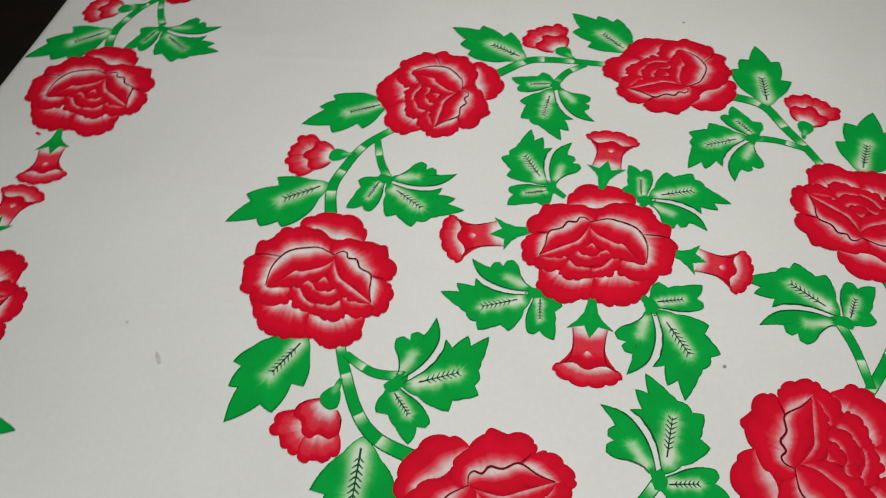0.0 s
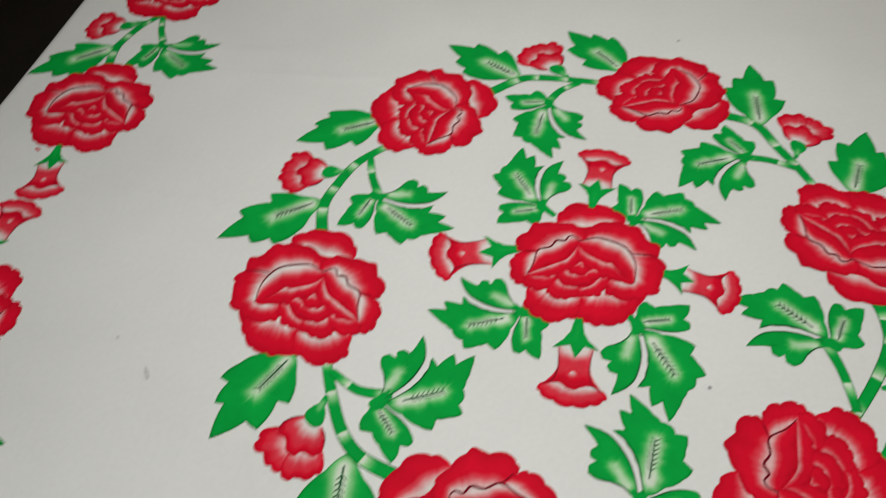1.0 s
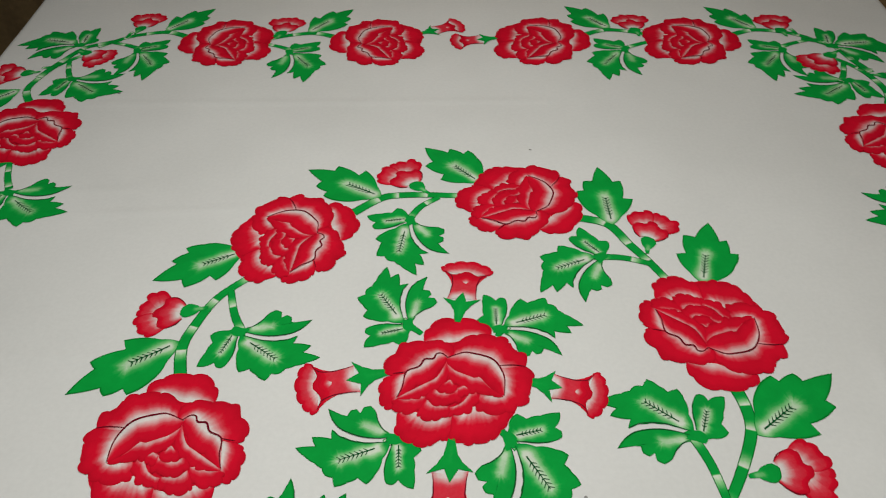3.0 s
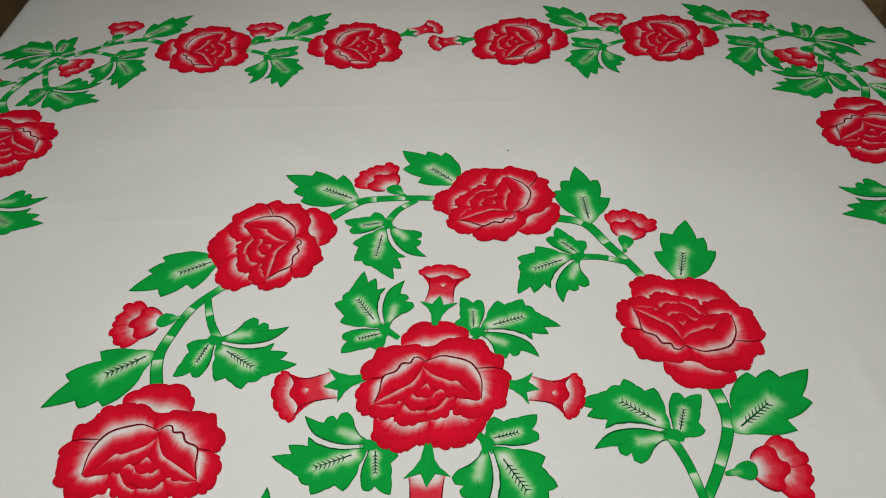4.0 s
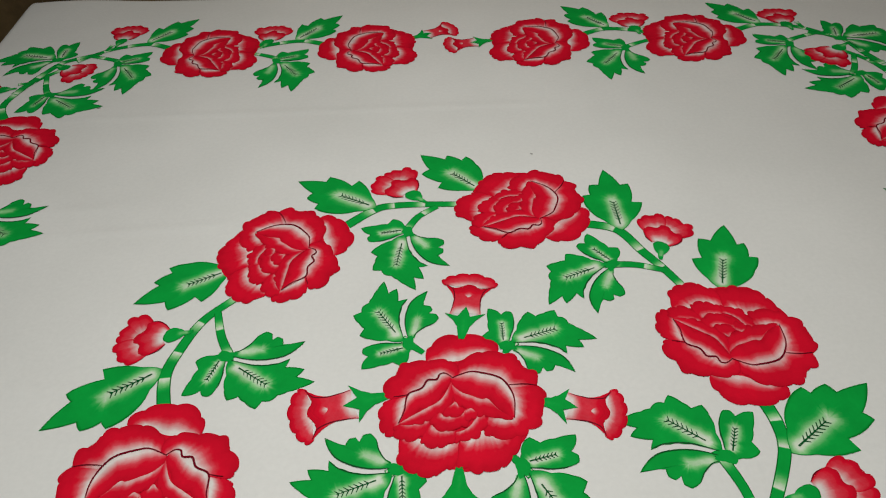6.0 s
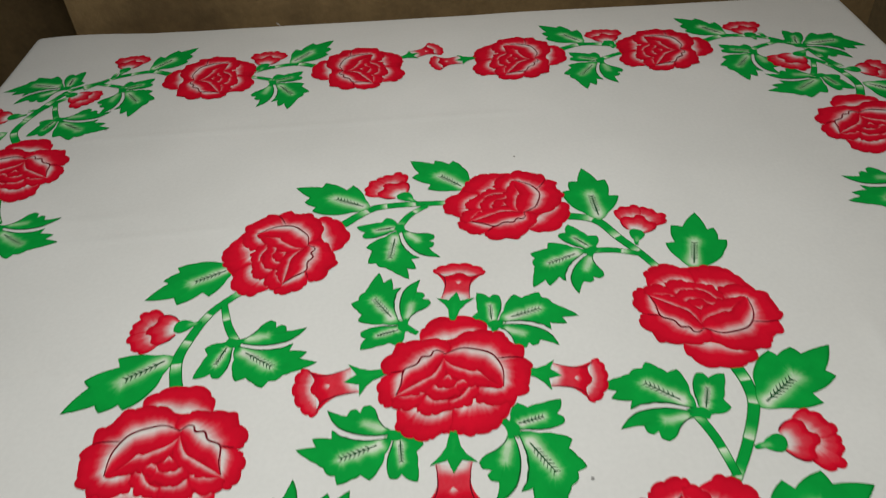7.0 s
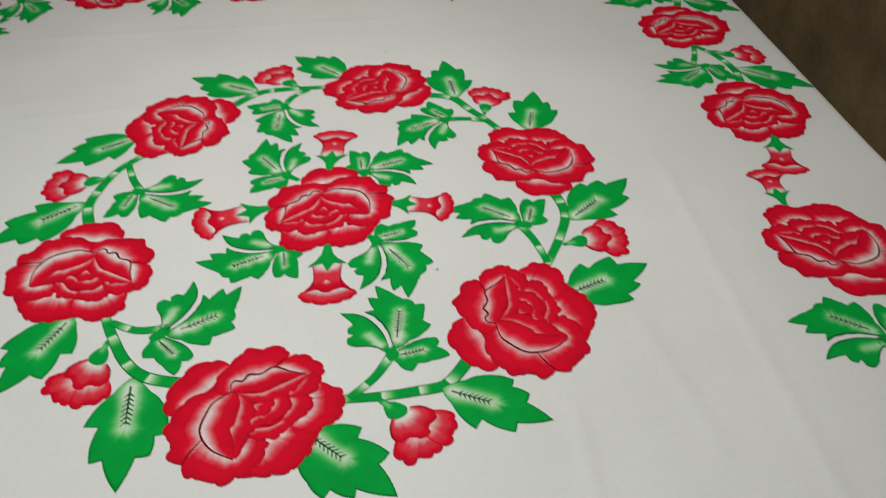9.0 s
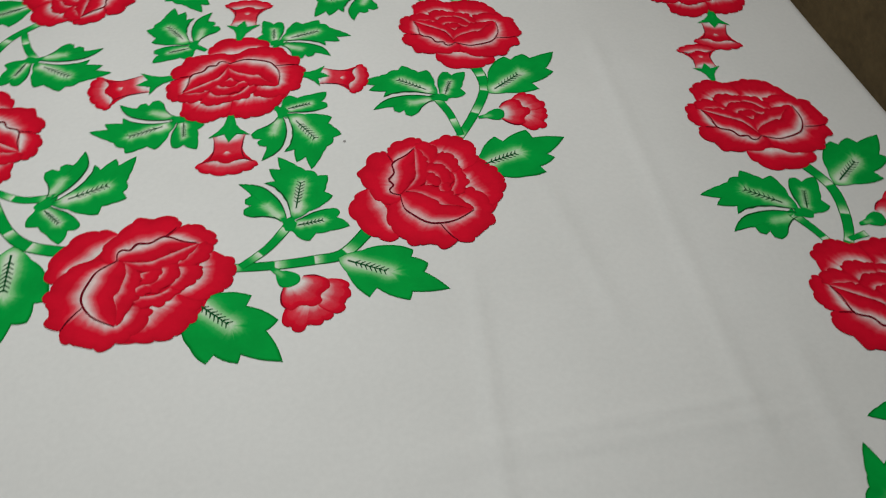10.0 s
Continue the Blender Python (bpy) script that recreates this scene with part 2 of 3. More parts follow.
def petal(name, outer, inner, lobes, fr, layer, parent, mat=None, rim=0.12, dye=0.40, depth=0.05, start=0.36, white=1.0, waist=0.0):
    """A petal between its scalloped outer rim, full of dye, and its inner edge, where the cloth shows."""
    cols, steps = max(12, lobes * 9), (0.0, 0.03, 0.07, 0.25, 0.40, 0.52, 0.64, 0.76, 0.88, 1.0)
    rows = len(steps) - 1
    rng = random.Random(int(1000 * (outer[0][0] + 3) + 77 * lobes + layer))
    streak = [rng.uniform(-1, 1) for _ in range(cols + 1)]
    streak = [(streak[max(0, i - 1)] + 2 * streak[i] + streak[min(cols, i + 1)]) / 4 for i in range(cols + 1)]
    points, tones, faces = [], [], []
    for i in range(cols + 1):
        s = i / cols
        o, q = curve_at(outer, s), curve_at(inner, s)
        dx, dy = o[0] - q[0], o[1] - q[1]
        n = math.hypot(dx, dy) or 1e-6
        bulge = depth * (abs(math.sin(math.pi * lobes * s)) ** 0.6 - 0.6) if lobes > 1 else 0.0
        o = (o[0] + dx / n * bulge, o[1] + dy / n * bulge)
        for j in range(rows + 1):
            f = min(1.0, steps[j] * (0.22 / max(n, 0.22) if j in (1, 2) else 1))
            points.append(((o[0] + (q[0] - o[0]) * f) * (1 - waist * math.sin(math.pi * f)), o[1] + (q[1] - o[1]) * f))
            t = rim if j < 2 else 0.18 + (dye - 0.18) * min(1, (f - 0.02) / 0.27) if f < 0.3 else dye + (1 - dye) * max(0.0, min(1.0, (f - start) / (0.90 - start))) * (white - dye) / (1 - dye)
            side = min(s, 1 - s) * 2
            t = dye + (t - dye) * min(1, 0.35 + 1.6 * side) if t > dye else t
            tones.append(min(1.0, max(0.0, t + (streak[i] * 0.07 * (f > start)))))
    for i in range(cols):
        for j in range(rows):
            a = i * (rows + 1) + j
            faces.append((a, a + 1, a + rows + 2, a + rows + 1))
    return lay(name, points, faces, tones, mat or RED, fr, layer, parent)


def stroke(name, points, width, fr, layer, parent, mat, taper=True):
    """A thin drawn line."""
    n = 6 * (len(points) - 1)
    pts, faces = [], []
    for i in range(n + 1):
        s = i / n
        a, b = curve_at(points, max(0, s - 0.01)), curve_at(points, min(1, s + 0.01))
        p = curve_at(points, s)
        dx, dy = b[0] - a[0], b[1] - a[1]
        m = math.hypot(dx, dy) or 1e-6
        w = width / 2 * (0.35 + 0.65 * math.sin(math.pi * min(1, max(0, s))) if taper else 1)
        pts += [(p[0] - dy / m * w, p[1] + dx / m * w), (p[0] + dy / m * w, p[1] - dx / m * w)]
    for i in range(n):
        faces.append((2 * i, 2 * i + 1, 2 * i + 3, 2 * i + 2))
    return lay(name, pts, faces, [0.2] * len(pts), mat, fr, layer, parent)


def blade(name, outline, spine, fr, layer, parent, mat=None, glow=1.0, reach=0.42, curl=0.04, rim=0.07):
    """A leaf blade: a pointed outline round a spine, bare cloth along the spine and full dye towards the edge."""
    pts, n = [], len(outline)
    mid = (sum(p[0] for p in outline) / n, sum(p[1] for p in outline) / n)
    for i in range(n):
        a, b = outline[i], outline[(i + 1) % n]
        for k in range(5):
            f = k / 5
            x, y = a[0] + (b[0] - a[0]) * f, a[1] + (b[1] - a[1]) * f
            dx, dy = x - mid[0], y - mid[1]
            m = math.hypot(dx, dy) or 1e-6
            w = curl * math.sin(math.pi * f) * math.hypot(b[0] - a[0], b[1] - a[1]) * 2
            pts.append((x + dx / m * w, y + dy / m * w))
    (ax, ay), (bx, by) = spine
    sx, sy = bx - ax, by - ay
    rows, points, tones, faces = 8, [], [], []
    rng = random.Random(int(1000 * (outline[3][0] + 2) + 311 * fr.x + 733 * fr.y))
    brush = [rng.uniform(0.65, 1.35) for _ in pts]
    brush = [(brush[i - 2] + 2 * brush[i - 1] + 2 * brush[i] + brush[(i + 1) % len(pts)]) / 6 for i in range(len(pts))]
    for i, (x, y) in enumerate(pts):
        s = min(1, max(0, ((x - ax) * sx + (y - ay) * sy) / (sx * sx + sy * sy)))
        qx, qy = ax + sx * s, ay + sy * s
        far = math.hypot(x - qx, y - qy)
        for j in range(rows + 1):
            f = (0.0, 0.035, 0.09, 0.25, 0.42, 0.58, 0.72, 0.86, 1.0)[j]
            points.append((x + (qx - x) * f, y + (qy - y) * f))
            d = far * (1 - f)
            t = rim if j < 2 else 0.36 + 0.60 * glow * min(1, 1.30 * max(0, 1 - d / (reach * 0.35 * brush[i])) ** 1.3) * (1 - 0.12 * s)
            tones.append(min(1, t))
    m = len(pts)
    for i in range(m):
        for j in range(rows):
            a, b = i * (rows + 1) + j, ((i + 1) % m) * (rows + 1) + j
            faces.append((a, a + 1, b + 1, b))
    return lay(name, points, faces, tones, mat or GREEN, fr, layer, parent)


def vein(spine, fr, layer, parent, width=0.016, pairs=7):
    """The dark fishbone drawn on a leaf, in one piece."""
    (ax, ay), (bx, by) = spine
    ux, uy = bx - ax, by - ay
    n = math.hypot(ux, uy)
    ux, uy = ux / n, uy / n
    pts, faces = [], []

    def line(p, q, w):
        dx, dy = q[0] - p[0], q[1] - p[1]
        m = math.hypot(dx, dy)
        ox, oy = -dy / m * w / 2, dx / m * w / 2
        cuts = max(2, int(m / 0.05))
        for c in range(cuts + 1):
            f = c / cuts
            x, y, thin = p[0] + dx * f, p[1] + dy * f, 1 - 0.5 * f
            pts.extend([(x + ox * thin, y + oy * thin), (x - ox * thin, y - oy * thin)])
            if c:
                k = len(pts)
                faces.append((k - 4, k - 3, k - 1, k - 2))
    line((ax, ay), (bx, by), width)
    for i in range(pairs):
        s = n * (0.20 + 0.74 * i / (pairs - 1))
        for side in (-1, 1):
            c = (ax + ux * s, ay + uy * s)
            length = n * (0.17 - 0.06 * abs(i / (pairs - 1) - 0.55))
            line(c, (c[0] + (ux * 0.65 + side * uy * 0.75) * length, c[1] + (uy * 0.65 - side * ux * 0.75) * length), width * 0.85)
    return lay("vein", pts, faces, [0.1] * len(pts), DARK_VEIN, fr, layer + 6, parent)


def stem(points, w0, w1, fr, parent, bands=4, layer=0, phase=0.0, name="printed_stem"):
    """A green stem with pale bands where its segments meet."""
    columns = (-0.5, -0.43, -0.40, -0.22, 0.0, 0.22, 0.40, 0.43, 0.5)
    n, across = 24 * (len(points) - 1), len(columns) - 1
    pts, tones, faces = [], [], []
    for i in range(n + 1):
        s = i / n
        a, b = curve_at(points, max(0, s - 0.01)), curve_at(points, min(1, s + 0.01))
        p = curve_at(points, s)
        dx, dy = b[0] - a[0], b[1] - a[1]
        m = math.hypot(dx, dy) or 1e-6
        w = w0 + (w1 - w0) * s
        seg = (s * bands + phase) % 1.0
        pale = min(1, max(0, (seg - 0.50) / 0.40)) * (seg < 0.95)
        for j, k in enumerate(columns):
            pts.append((p[0] - dy / m * w * k, p[1] + dx / m * w * k))
            tones.append(0.03 if j < 2 or j > across - 2 else 0.35 + 0.65 * pale * (1 if j == 4 else 0.92))
    for i in range(n):
        for j in range(across):
            a = i * (across + 1) + j
            faces.append((a, a + 1, a + across + 2, a + across + 1))
    return lay(name, pts, faces, tones, GREEN, fr, layer, parent)


# Each petal: its outer rim, its inner edge and its number of lobes, in rose radii, lowest first.
TOP = ([(-0.42, 0.7), (-0.4, 0.82), (-0.3, 0.91), (-0.17, 0.97), (0.01, 0.99), (0.21, 0.99), (0.36, 0.91), (0.46, 0.79), (0.49, 0.7), (0.5, 0.59)], [(-0.29, 0.69), (-0.14, 0.68), (0.07, 0.57), (0.28, 0.56), (0.48, 0.56)], 4)
RIGHT = ([(0.88, 0.01), (0.98, -0.06), (1.02, -0.2), (0.99, -0.39), (0.92, -0.5), (0.81, -0.5)], [(0.7, 0.05), (0.73, -0.11), (0.77, -0.36)], 4)
LOW_RIGHT = ([(0.07, -0.79), (0.16, -0.92), (0.26, -0.95), (0.35, -1.02), (0.49, -1.01), (0.6, -0.97), (0.71, -0.9), (0.77, -0.8), (0.75, -0.67), (0.76, -0.55)], [(0.07, -0.59), (0.19, -0.62), (0.33, -0.64), (0.45, -0.57), (0.56, -0.54), (0.74, -0.55)], 6)
LOW_LEFT = ([(-0.65, -0.5), (-0.58, -0.71), (-0.49, -0.83), (-0.4, -0.92), (-0.26, -0.95), (-0.14, -0.98), (-0.02, -0.93), (0.1, -0.88), (0.08, -0.72), (0.08, -0.59)], [(-0.46, -0.53), (-0.33, -0.49), (-0.19, -0.44), (-0.1, -0.53), (0.06, -0.58)], 6)
LEFT = ([(-0.87, 0.19), (-0.96, 0.04), (-0.9, -0.14), (-0.88, -0.34), (-0.74, -0.44), (-0.65, -0.51), (-0.44, -0.55), (-0.25, -0.51), (-0.21, -0.44)], [(-0.52, 0.2), (-0.56, -0.01), (-0.57, -0.23), (-0.45, -0.28), (-0.27, -0.26)], 6)
UP_RIGHT = ([(0.07, 0.36), (0.11, 0.5), (0.23, 0.59), (0.37, 0.58), (0.52, 0.58), (0.64, 0.56), (0.78, 0.54), (0.84, 0.41), (0.96, 0.26), (0.99, 0.1), (0.91, 0.01), (0.71, 0.03)], [(0.16, 0.29), (0.29, 0.36), (0.38, 0.25), (0.51, 0.14), (0.66, 0.05)], 6)
UP_LEFT = ([(-0.86, 0.17), (-0.86, 0.39), (-0.7, 0.47), (-0.66, 0.59), (-0.57, 0.67), (-0.41, 0.69), (-0.22, 0.71), (-0.05, 0.64), (0.08, 0.52), (0.07, 0.36)], [(-0.73, 0.17), (-0.5, 0.16), (-0.39, 0.28), (-0.17, 0.35), (-0.04, 0.37), (0.11, 0.32)], 6)
HEART_LEFT = ([(-0.57, -0.28), (-0.47, -0.22), (-0.37, -0.16), (-0.27, -0.03), (-0.06, 0.02), (0.07, 0.09), (0.17, 0.23)], [(-0.57, -0.27), (-0.58, -0.02), (-0.51, 0.18), (-0.4, 0.3), (-0.18, 0.37), (-0.03, 0.39), (0.16, 0.3)], 4)
HEART_RIGHT = ([(0.17, 0.28), (0.27, 0.06), (0.38, -0.09), (0.53, -0.16), (0.77, -0.35)], [(0.18, 0.32), (0.28, 0.38), (0.39, 0.27), (0.52, 0.17), (0.68, 0.05), (0.77, -0.32)], 4)
FOLD_LEFT = ([(-0.57, -0.29), (-0.44, -0.29), (-0.27, -0.25), (-0.15, -0.25), (-0.07, -0.16), (0.06, -0.12), (0.13, -0.04)], [(-0.37, -0.15), (-0.27, -0.01), (-0.19, -0.01), (-0.07, 0.04), (0.06, 0.1), (0.18, 0.22)], 5)
FOLD_RIGHT = ([(0.14, 0.02), (0.19, -0.13), (0.31, -0.23), (0.46, -0.33), (0.58, -0.36), (0.77, -0.36)], [(0.17, 0.24), (0.29, -0.01), (0.47, -0.14), (0.67, -0.27), (0.78, -0.35)], 5)
CUP_RIGHT = ([(0.4, -0.38), (0.47, -0.49), (0.59, -0.57), (0.71, -0.57), (0.82, -0.5), (0.83, -0.4), (0.78, -0.36)], [(0.39, -0.29), (0.5, -0.31), (0.63, -0.35), (0.77, -0.35)], 4)
CUP_LEFT = ([(-0.27, -0.37), (-0.2, -0.42), (-0.16, -0.52), (-0.07, -0.56), (0.02, -0.57), (0.1, -0.6), (0.14, -0.55)], [(-0.22, -0.23), (-0.14, -0.25), (-0.06, -0.37), (0.03, -0.44), (0.11, -0.46)], 4)
CUP_MID = ([(0.1, -0.48), (0.14, -0.6), (0.24, -0.64), (0.32, -0.67), (0.43, -0.65), (0.51, -0.58), (0.42, -0.37)], [(0.12, -0.45), (0.25, -0.44), (0.36, -0.4), (0.39, -0.34)], 4)
BOWL = ([(-0.05, -0.29), (-0.01, -0.39), (0.1, -0.41), (0.23, -0.46), (0.33, -0.42), (0.41, -0.34), (0.38, -0.24)], [(-0.04, -0.14), (0.09, -0.22), (0.22, -0.25), (0.3, -0.2)], 4)
NOOK = ([(-0.15, -0.19), (-0.11, -0.28), (-0.04, -0.31), (0.01, -0.29)], [(-0.11, -0.18), (-0.06, -0.14), (0.01, -0.19)], 2)
HEART = ([(0, -0.16), (0.07, -0.24), (0.19, -0.27), (0.26, -0.22), (0.22, -0.1)], [(0.08, -0.11), (0.12, -0.05), (0.17, -0.1)], 2)
ROSE = [TOP, RIGHT, LOW_RIGHT, LOW_LEFT, LEFT, UP_RIGHT, UP_LEFT, HEART_LEFT, HEART_RIGHT, CUP_RIGHT, CUP_LEFT, CUP_MID, FOLD_LEFT, FOLD_RIGHT, BOWL, NOOK, HEART]
SMOOTH_LINE = [(-0.57, -0.28), (-0.58, -0.01), (-0.51, 0.19), (-0.4, 0.31), (-0.18, 0.38), (-0.04, 0.39), (0.17, 0.3)]
ZIGZAG_LINE = [(0.16, 0.31), (0.24, 0.37), (0.31, 0.36), (0.35, 0.28), (0.46, 0.27), (0.53, 0.15), (0.69, 0.06), (0.72, -0.17), (0.78, -0.34)]
SIDE_LINE = [(-0.86, 0.18), (-0.74, 0.2), (-0.64, 0.2), (-0.51, 0.19)]
EAST_LINE = [(0.69, 0.06), (0.78, 0.04), (0.86, 0.03)]


def printed_rose(fr, rich=0.0):
    """A full rose, one unit of its frame in radius: a red ground with its petals on it."""
    n, pts, tones = 72, [(0.0, -0.1)], [0.40]
    for i in range(n):
        a = 2 * math.pi * i / n
        r = 0.80 - 0.04 * math.cos(2 * a) + 0.015 * abs(math.sin(a * 9))
        pts.append((r * math.cos(a) - 0.01, r * math.sin(a) * 0.98 - 0.12))
        tones.append(0.30)
    faces = [(0, 1 + i, 1 + (i + 1) % n) for i in range(n)]
    rose = lay("printed_rose", pts, faces, tones, RED, fr, 3, sheet)
    for k, (outer, inner, lobes) in enumerate(ROSE):
        petal("petal", outer, inner, lobes, fr, 5 + k, rose, depth=0.035, start=(0.47 if k < 9 else 0.56) + 0.10 * rich, white=(1.0 if k < 9 else 0.84) - 0.15 * rich)
    for line, width in ((SMOOTH_LINE, 0.025), (ZIGZAG_LINE, 0.026), (SIDE_LINE, 0.016), (EAST_LINE, 0.013)):
        stroke("outline", line, width, fr, 24, rose, DARK_LINE)
    return rose


LEAF = [(0, 0), (0.12, 0.13), (0.30, 0.41), (0.19, 0.43), (0.22, 0.73), (0.13, 0.72), (0, 1), (-0.10, 0.74), (-0.20, 0.74), (-0.22, 0.58), (-0.30, 0.57), (-0.28, 0.35), (-0.15, 0.16)]
LOBE_MAIN = [(0.0, 0.0), (0.0, 0.13), (-0.01, 0.28), (-0.05, 0.42), (-0.12, 0.55), (-0.22, 0.64), (-0.10, 0.645), (-0.14, 0.86), (-0.02, 0.82), (-0.02, 1.04), (0.10, 0.93), (0.19, 0.82), (0.26, 0.74), (0.35, 0.70), (0.38, 0.62), (0.49, 0.60), (0.45, 0.45), (0.41, 0.35), (0.49, 0.26), (0.38, 0.16), (0.20, 0.08), (0.05, 0.0)]
LOBE_SIDE = [(-0.05, 0.0), (-0.06, 0.16), (-0.09, 0.30), (-0.15, 0.44), (-0.24, 0.57), (-0.36, 0.65), (-0.50, 0.69), (-0.41, 0.56), (-0.38, 0.47), (-0.45, 0.43), (-0.46, 0.36), (-0.40, 0.32), (-0.48, 0.28), (-0.49, 0.20), (-0.41, 0.14), (-0.28, 0.12), (-0.17, 0.07), (-0.12, 0.0)]
LOBE_SMALL = [(0.03, -0.04), (0.12, 0.0), (0.25, 0.05), (0.40, 0.07), (0.50, 0.05), (0.52, -0.02), (0.47, -0.08), (0.55, -0.15), (0.585, -0.24), (0.37, -0.26), (0.22, -0.26), (0.14, -0.35), (0.06, -0.31), (0.0, -0.20), (-0.03, -0.14)]


LEAF_WIDE = [(0, 0), (0.24, 0.18), (0.32, 0.36), (0.35, 0.56), (0.26, 0.55), (0.21, 0.75), (0.14, 0.71), (0, 1), (-0.13, 0.71), (-0.26, 0.71), (-0.21, 0.42), (-0.31, 0.38), (-0.15, 0.13)]


def printed_leaf(fr, layer=2, outline=LEAF):
    leaf = blade("printed_leaf", outline, [(0, 0.10), (0, 0.47)], fr, layer, sheet, glow=0.97)
    vein([(0, 0.09), (0.0, 0.44)], fr, layer + 1, leaf)
    return leaf


def printed_leaf_spray(fr, layer=1, glow=0.95):
    """Three leaves on one twig: a broad one, a plain curling one and a small one."""
    spray = blade("printed_leaf_spray", LOBE_MAIN, [(0.07, 0.14), (0.18, 0.54)], fr, layer, sheet, glow=1.05 * glow, reach=0.44, curl=0.04)
    vein([(0.07, 0.16), (0.18, 0.56)], fr, layer + 1, spray)
    blade("leaf", LOBE_SIDE, [(-0.14, 0.09), (-0.24, 0.27)], fr, layer, spray, glow=0.90 * glow, reach=0.34, curl=0.02)
    small = blade("leaf", LOBE_SMALL, [(0.08, -0.09), (0.32, -0.09)], fr, layer, spray, glow=1.05 * glow, reach=0.32, curl=0.04)
    vein([(0.05, -0.10), (0.32, -0.09)], fr, layer + 1, small, 0.016, 6)
    blade("twig", [(-0.085, -0.15), (-0.095, -0.05), (-0.105, 0.05), (-0.04, 0.03), (0.015, 0.05), (0.03, -0.03), (0.045, -0.07), (0.0, -0.16)], [(-0.03, -0.07), (-0.02, -0.01)], fr, layer + 1, spray, glow=0.0, reach=0.1, rim=0.34)
    # dark lines along the slits between the three leaves
    stroke("outline", [(-0.05, 0.02), (-0.06, 0.16), (-0.09, 0.30), (-0.15, 0.44), (-0.24, 0.57), (-0.36, 0.65)], 0.016, fr, layer + 6, spray, DARK_VEIN)
    stroke("outline", [(0.0, 0.02), (0.0, 0.13), (-0.01, 0.28), (-0.05, 0.42), (-0.12, 0.55), (-0.20, 0.63)], 0.016, fr, layer + 6, spray, DARK_VEIN)
    stroke("outline", [(0.03, -0.03), (0.12, 0.0), (0.25, 0.05), (0.40, 0.07)], 0.014, fr, layer + 6, spray, DARK_VEIN)
    stroke("outline", [(-0.11, 0.01), (-0.17, 0.07), (-0.28, 0.12), (-0.40, 0.14)], 0.014, fr, layer + 6, spray, DARK_VEIN)
    return spray


def printed_bud(fr, layer=3):
    """A half-open bud on its green cup."""
    cup = blade("printed_bud", [(0.025, 0), (0.035, 0.12), (0.09, 0.19), (0.125, 0.28), (0.08, 0.37), (-0.06, 0.41), (-0.13, 0.34), (-0.115, 0.24), (-0.05, 0.13), (-0.025, 0)], [(0, 0.10), (0, 0.18)], fr, layer + 4, sheet, glow=0.55, reach=0.22)
    petal("petal", [(0.25, 0.52), (0.45, 0.66), (0.47, 0.83), (0.39, 0.92), (0.29, 0.92), (0.20, 1.02), (0.05, 1.03), (-0.03, 0.93)], [(0.10, 0.60), (0.10, 0.70), (0.06, 0.74), (-0.03, 0.78)], 4, fr, layer, cup, dye=0.50, start=0.46, white=0.9)
    petal("petal", [(0.06, 0.86), (0.0, 1.03), (-0.13, 1.07), (-0.21, 0.99), (-0.30, 0.98), (-0.40, 0.88), (-0.38, 0.74), (-0.29, 0.60)], [(0.03, 0.76), (-0.07, 0.72), (-0.18, 0.68), (-0.24, 0.60)], 3, fr, layer + 1, cup, dye=0.50, start=0.46, white=0.9)
    petal("petal", [(0.12, 0.32), (0.29, 0.46), (0.30, 0.62), (0.18, 0.65), (0.10, 0.77), (-0.03, 0.80), (-0.09, 0.72), (-0.25, 0.72), (-0.29, 0.58), (-0.17, 0.38)], [(0.08, 0.34), (0.07, 0.36), (0.04, 0.38), (-0.02, 0.41), (-0.09, 0.40), (-0.13, 0.38)], 5, fr, layer + 2, cup, dye=0.50, depth=0.02, start=0.46)
    stroke("outline", [(0.11, 0.32), (0.22, 0.39), (0.29, 0.48), (0.31, 0.58)], 0.018, fr, layer + 3, cup, DARK_LINE)
    stroke("outline", [(-0.15, 0.37), (-0.24, 0.46), (-0.29, 0.58)], 0.016, fr, layer + 3, cup, DARK_LINE)
    return cup


